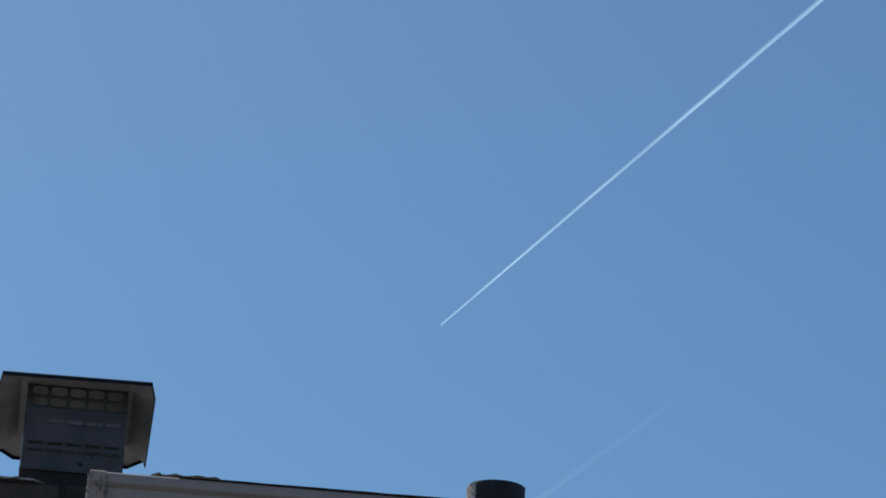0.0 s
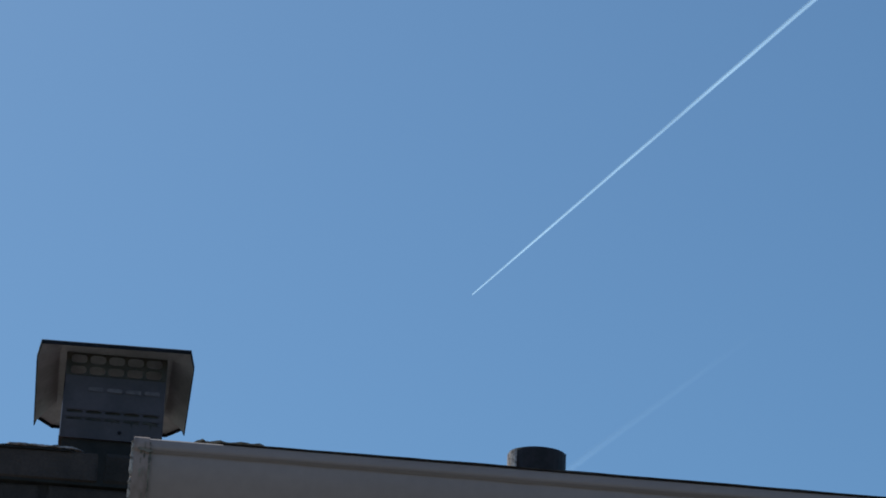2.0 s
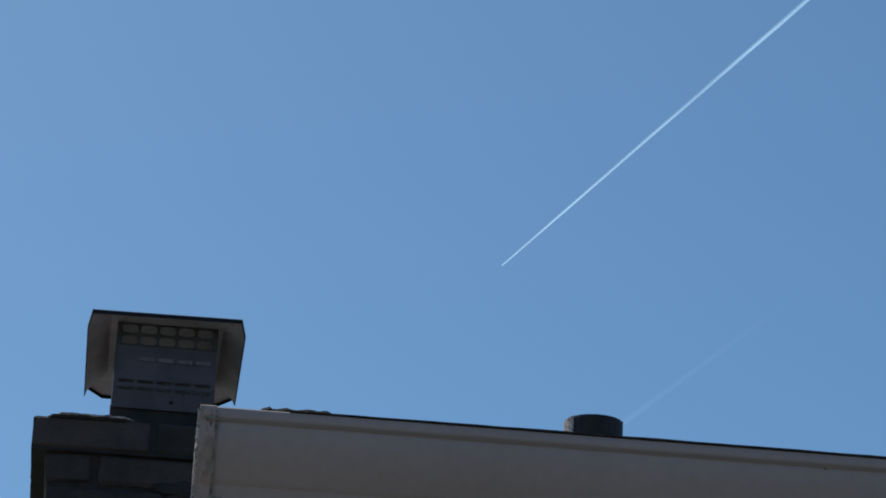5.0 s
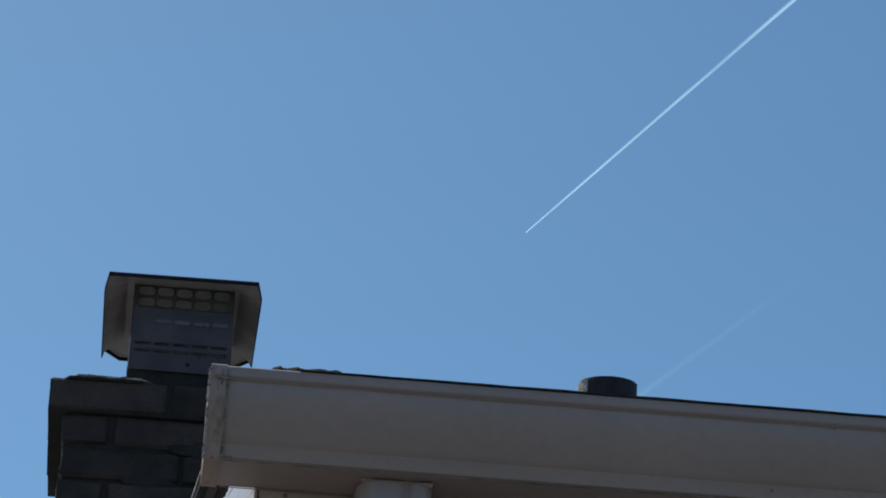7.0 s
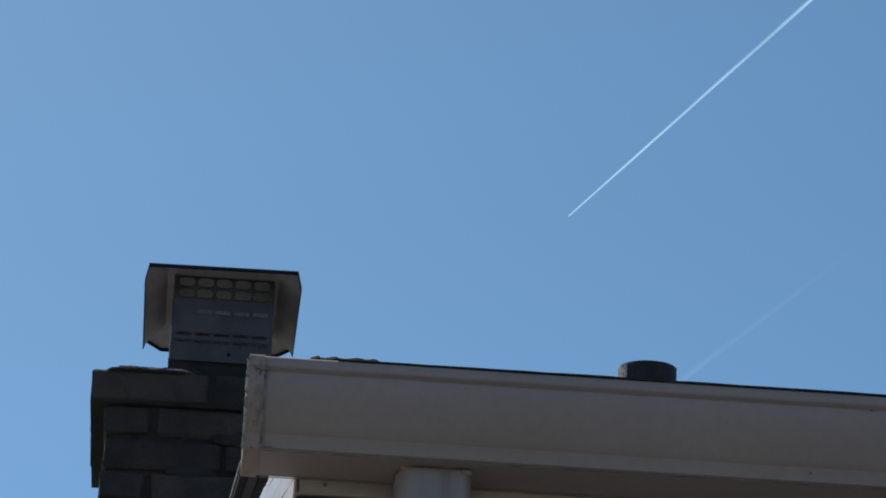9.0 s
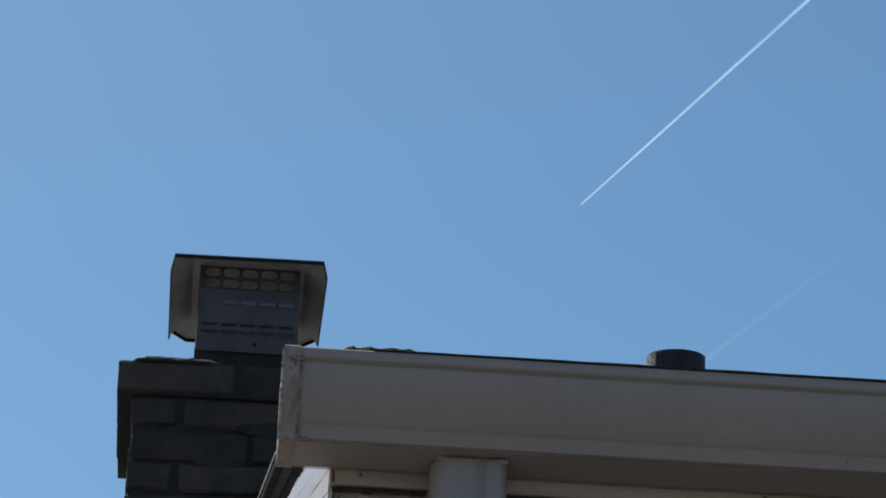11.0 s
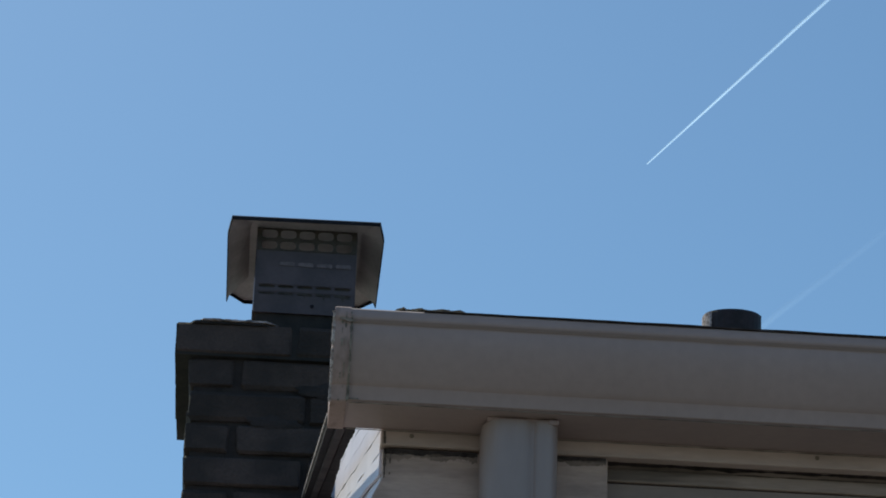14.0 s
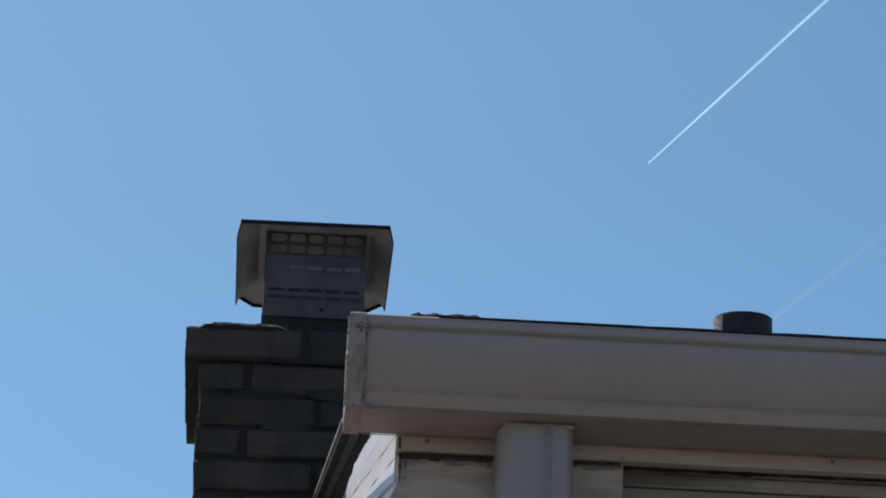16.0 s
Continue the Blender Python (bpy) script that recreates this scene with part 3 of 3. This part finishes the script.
def perforated(width, cols, holes, z0, z1):
    """A pressed panel in x and z with rounded slots, each row given by its height and half its opening, 1 mm thick."""
    bm = bmesh.new()
    cw = (width - 0.012) / cols
    xs = [0, 0.006] + [0.006 + cw * (i + 1) for i in range(cols)] + [width]

    def quad(xa, xb, za, zb):
        if zb - za > 1e-4:
            bm.faces.new([bm.verts.new(p) for p in ((xa, 0, za), (xb, 0, za), (xb, 0, zb), (xa, 0, zb))])
    last = z0
    for mz, gap in holes:
        hh = gap + 0.0012
        quad(0, width, last, mz - hh)
        last = mz + hh
        quad(0, xs[1], mz - hh, mz + hh), quad(xs[-2], width, mz - hh, mz + hh)
        for c in range(cols):
            xa, xb = xs[1 + c], xs[2 + c]
            mx, hw = (xa + xb) / 2, (xb - xa) / 2
            outer, inner = [], []
            for k in range(20):
                a = 2 * math.pi * (k + 0.5) / 20
                ca, sa = math.cos(a), math.sin(a)
                m = max(abs(ca), abs(sa))
                outer.append(bm.verts.new((mx + hw * ca / m, 0, mz + hh * sa / m)))
                inner.append(bm.verts.new((mx + hw * 0.84 * math.copysign(abs(ca) ** 0.55, ca), 0, mz + gap * math.copysign(abs(sa) ** 0.6, sa))))
            for k in range(20):
                bm.faces.new([outer[k], outer[(k + 1) % 20], inner[(k + 1) % 20], inner[k]])
    quad(0, width, last, z1)
    bmesh.ops.remove_doubles(bm, verts=list(bm.verts), dist=1e-5)
    thicken(bm, 0.001)
    return bm


HOLES = [(3.671, 0.0022), (3.6855, 0.003), (3.771, 0.0085), (3.794, 0.0085)]
OPEN = [(3.652 + 0.0215 * i, 0.0092) for i in range(7)]
bm = prism([(BX0 - 0.002, BY0 - 0.002), (BX1 + 0.002, BY0 - 0.002), (BX1 + 0.002, BY1 + 0.002), (BX0 - 0.002, BY1 + 0.002)], "z", Z0 - 0.001, Z0 + 0.001)
cap = part("cap", bm, M_STEEL, chimney, "galvanised steel cap with perforated sides")
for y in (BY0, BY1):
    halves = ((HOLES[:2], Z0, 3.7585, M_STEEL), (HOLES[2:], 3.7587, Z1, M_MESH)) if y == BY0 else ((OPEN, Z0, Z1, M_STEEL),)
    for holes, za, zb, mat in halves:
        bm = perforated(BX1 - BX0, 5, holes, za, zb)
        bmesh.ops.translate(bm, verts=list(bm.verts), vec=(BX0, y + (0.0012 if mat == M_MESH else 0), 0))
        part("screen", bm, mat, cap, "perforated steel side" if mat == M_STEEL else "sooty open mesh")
for x in (BX0, BX1):
    bm = perforated(BY1 - BY0, 7, OPEN, Z0, Z1)
    bmesh.ops.rotate(bm, verts=list(bm.verts), cent=(0, 0, 0), matrix=Matrix.Rotation(radians(90), 3, "Z"))
    bmesh.ops.translate(bm, verts=list(bm.verts), vec=(x, BY0, 0))
    part("screen", bm, M_STEEL, cap, "perforated steel side")
# plate added behind the lower slots to set how dark they look
part("slot_backing", block(BX0 + 0.003, BX1 - 0.003, BY0 + 0.004, BY0 + 0.0055, 3.66, 3.705), M_MESH, cap, "added dark plate behind the slots")
for x, w, h in ((0.0205, 0.0028, 0.011), (0.056, 0.0034, 0.013), (-0.052, 0.002, 0.006), (-0.016, 0.0022, 0.008)):
    bm = prism([(x - w, 3.6715), (x + w, 3.6712), (x + 0.7 * w, 3.6705 - 0.5 * h), (x + 0.4 * w, 3.6705 - h), (x, 3.670 - 0.7 * h)], "y", BY0 - 0.0016, BY0 - 0.0011)
    part("drip_stain", bm, M_MESH, cap, "dark drip below a slot")
cell = (BX1 - BX0 - 0.012) / 5
for i in range(5):
    mx = BX0 + 0.006 + cell * (i + 0.5)
    hw = cell * 0.40
    if i:
        # pale plate in place of a slot, its light put into the colour
        lit = [(mx - hw, 3.7285), (mx + hw, 3.7275), (mx + hw, 3.7345), (mx + hw * 0.85, 3.7362), (mx - hw * 0.8, 3.7358), (mx - hw, 3.734)]
        bm = prism(lit, "y", BY0 - 0.0017, BY0 - 0.0012)
        part("lit_slot", bm, M_LITSLOT, cap, "pale plate imitating a lit slot")
    # arched dark strips painting the shaded louvre openings, drooping to one side
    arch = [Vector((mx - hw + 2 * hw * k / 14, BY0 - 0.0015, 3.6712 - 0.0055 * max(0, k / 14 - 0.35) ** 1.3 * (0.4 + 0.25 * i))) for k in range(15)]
    part("slot_shade", ragged(arch, (0, 0, 1), 0.0015, 0.6, 160, i * 3.3, reach=0.5 + 0.22 * i), M_MESH, cap, "dark arc for a louvre's shaded opening")
screw(0.0, BY0 - 0.001, 3.648, 0.0036, cap, M_LIP)
# pale strip added on the corner, sunlight on its edge put into colour
part("lit_corner", prism([(BX0 - 0.0016, 3.634), (BX0 + 0.0004, 3.634), (BX0 + 0.0004, 3.698), (BX0 - 0.0008, 3.702)], "y", BY0 - 0.0016, BY0 + 0.006), M_LID, cap, "pale strip for the sunlit corner edge")
# lid: a shallow pan with sloped rims and clipped corners
LX0, LX1, LY0, LY1 = -0.166, 0.130, 5.05, 5.46
rim = [(LX0 + 0.007, LY0), (LX1 - 0.009, LY0), (LX1, LY0 + 0.03), (LX1, LY1 - 0.09), (LX1 - 0.004, LY1 - 0.06), (LX1 - 0.034, LY1), (LX0 + 0.034, LY1), (LX0 + 0.004, LY1 - 0.06), (LX0, LY1 - 0.09), (LX0, LY0 + 0.03)]
drop = [3.796, 3.799, 3.779, 3.768, 3.792, 3.80, 3.80, 3.792, 3.764, 3.776]
bm = bmesh.new()
mid = [bm.verts.new((x, y, z + 0.008)) for (x, y), z in zip(rim, drop)]
lcx, lcy = (LX0 + LX1) / 2, (LY0 + LY1) / 2
top = [bm.verts.new((lcx + (x - lcx) * 0.72, lcy + (y - lcy) * 0.8, 3.812)) for x, y in rim]
for i in range(len(rim)):
    bm.faces.new([mid[i], mid[(i + 1) % len(rim)], top[(i + 1) % len(rim)], top[i]])
bm.faces.new(top)
bmesh.ops.recalc_face_normals(bm, faces=list(bm.faces))
thicken(bm, 0.0012)
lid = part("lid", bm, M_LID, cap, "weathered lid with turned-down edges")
# edge strip coloured far darker than the lid to draw its dark outline
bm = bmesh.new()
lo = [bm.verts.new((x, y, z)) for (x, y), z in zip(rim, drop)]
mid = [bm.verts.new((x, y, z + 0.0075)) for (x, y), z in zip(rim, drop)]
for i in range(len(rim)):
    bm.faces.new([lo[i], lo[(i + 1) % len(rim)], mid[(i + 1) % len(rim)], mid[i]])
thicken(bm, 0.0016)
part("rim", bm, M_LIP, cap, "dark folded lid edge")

# ---- vent pipe ----
vent = thing("vent_pipe", "short dark plumbing vent pipe standing out of the roof", "vent pipe")
px, py, pr, pz = 0.6715, 4.365, 0.0475, 3.3575
path = [(px, py + 0.04, 2.95), (px, py, pz - 0.004), (px, py, pz), (px, py, pz), (px, py + 0.01, pz - 0.1)]
bm = tube(path, [pr, pr, pr - 0.001, pr - 0.007, pr - 0.007], 28)
for v in bm.verts:
    if v.co.z > 3.2:
        v.co.z += (v.co.y - py) * 0.12
pipe = part("pipe", bm, M_PIPE, vent)
part("burr", prism([(px + pr - 0.004, pz - 0.012), (px + pr - 0.0005, pz - 0.012), (px + pr + 0.0003, pz + 0.003), (px + pr - 0.0012, pz + 0.0035)], "y", py - 0.004, py + 0.004), M_PIPE, pipe, "bent burr on the rim")
bm = bmesh.new()
lit_strip = []
for k in range(15):                                  # an added pale strip round one flank, sunlight put into its colour
    q = radians(52 + 76 * k / 14)
    r = pr + 0.0009 + 0.0006 * noise.noise((k * 0.9, 3, 1))
    lit_strip.append([bm.verts.new((px - r * math.sin(q), py - r * math.cos(q), z)) for z in (pz - 0.075, pz - 0.004 + 0.0018 * noise.noise((k * 0.7, 1, 5)))])
for r, t in zip(lit_strip, lit_strip[1:]):
    bm.faces.new([r[0], t[0], t[1], r[1]])
thicken(bm, 0.0006)
part("sunlit_flank", bm, M_SUNRIM, pipe, "pale strip added for the sunlit flank")
bm = tube([(px, py, roof_top(py) - 0.03), (px, py, roof_top(py) + 0.03), (px, py, roof_top(py) + 0.05)], [0.085, 0.056, 0.0475], 24)
part("flashing", bm, M_PIPE, vent, "dull flashing collar")

# ---- vapour trails ----


def trail(name, a, b, wa, wb, mat, label, ta, tb, steps=60, power=0.7):
    """A long thin veil of cloud between two far points, arched across, widening and thinning."""
    bm = bmesh.new()
    lay = bm.verts.layers.float.new("thickness")
    a, b = Vector(a), Vector(b)
    along = (b - a).normalized()
    side = along.cross(a).normalized()
    up = along.cross(side)
    rings = []
    for i in range(steps + 1):
        s = i / steps
        c = a.lerp(b, s)
        r = (wa + (wb - wa) * s ** power) / 2 * (1 + 0.1 * noise.noise((s * 40, wa, 2)))
        c += side * noise.noise((s * 15, 3, wa)) * r * 0.15
        ring = []
        for k in range(7):
            u = k / 3 - 1
            v = bm.verts.new(c + side * u * r + up * (1 - u * u) * r * 0.35)
            v[lay] = (ta + (tb - ta) * s) * (1 - 0.55 * u * u)
            ring.append(v)
        rings.append(ring)
    for r, s in zip(rings, rings[1:]):
        for k in range(6):
            bm.faces.new([r[k], r[k + 1], s[k + 1], s[k]]).smooth = True
    ob = link(name, bm, mat)
    return tagged(ob, label, "contrail", "vapour trails in the sky")


FAR = 4000
trail("contrail", Vector((0.12155, 0.88959, 0.44029)) * FAR, Vector((0.31023, 0.74382, 0.59202)) * FAR, 2.0, 9.0, M_TRAIL, "thin bright white vapour trail across blue sky", 1.05, 0.55)
trail("contrail", Vector((0.1050, 0.9330, 0.3480)) * FAR, Vector((0.2190, 0.8757, 0.4313)) * FAR, 15, 8, M_OLD, "faint old vapour trail fading out above the roof", 1.6, 0.0)

# ---- roof shingles ----
for i in range(26):
    x0 = 0.05 + i * 0.25
    bm = prism([(EAVE_Y, roof_top(EAVE_Y) - 0.006), (3.29, roof_top(3.29) - 0.006), (3.29, roof_top(3.29) - 0.003), (EAVE_Y, roof_top(EAVE_Y))], "x", x0 + 0.002, x0 + 0.248)
    part("shingle", bm, M_SHINGLE, roof)
tabs = bmesh.new()
for side in (0, 1):
    for r in range(1, 16):
        for i in range(27):
            x0 = -0.004 + i * 0.25 - (0.125 if r % 2 else 0)
            xa, xb = max(x0, 0.05), min(x0 + 0.247, EAST)
            if xb - xa < 0.02:
                continue
            ya, yb = EAVE_Y + r * 0.13, min(EAVE_Y + r * 0.13 + 0.16, RIDGE_Y)
            if side:
                ya, yb = 2 * RIDGE_Y - ya, 2 * RIDGE_Y - yb
            lo, hi = 0.001, -0.003
            v = [tabs.verts.new(p) for p in ((xa, ya, roof_top(ya) + lo), (xb, ya, roof_top(ya) + lo), (xb, yb, roof_top(yb) + hi), (xa, yb, roof_top(yb) + hi),
                                              (xa, ya, roof_top(ya) - 0.011), (xb, ya, roof_top(ya) - 0.011))]
            tabs.faces.new([v[0], v[1], v[2], v[3]]), tabs.faces.new([v[4], v[5], v[1], v[0]])
tagged(part("roofing", tabs, M_SHINGLE, roof), kind="stuff")

# ---- siding boards ----
z = 2.620
while z > 0.1:
    h = 0.105
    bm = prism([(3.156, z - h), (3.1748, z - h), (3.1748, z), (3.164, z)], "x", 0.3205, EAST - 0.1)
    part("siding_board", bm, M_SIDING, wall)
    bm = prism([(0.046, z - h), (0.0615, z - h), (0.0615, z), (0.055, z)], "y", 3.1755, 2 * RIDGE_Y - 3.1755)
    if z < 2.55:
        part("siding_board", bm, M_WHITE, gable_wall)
    z -= 0.1065
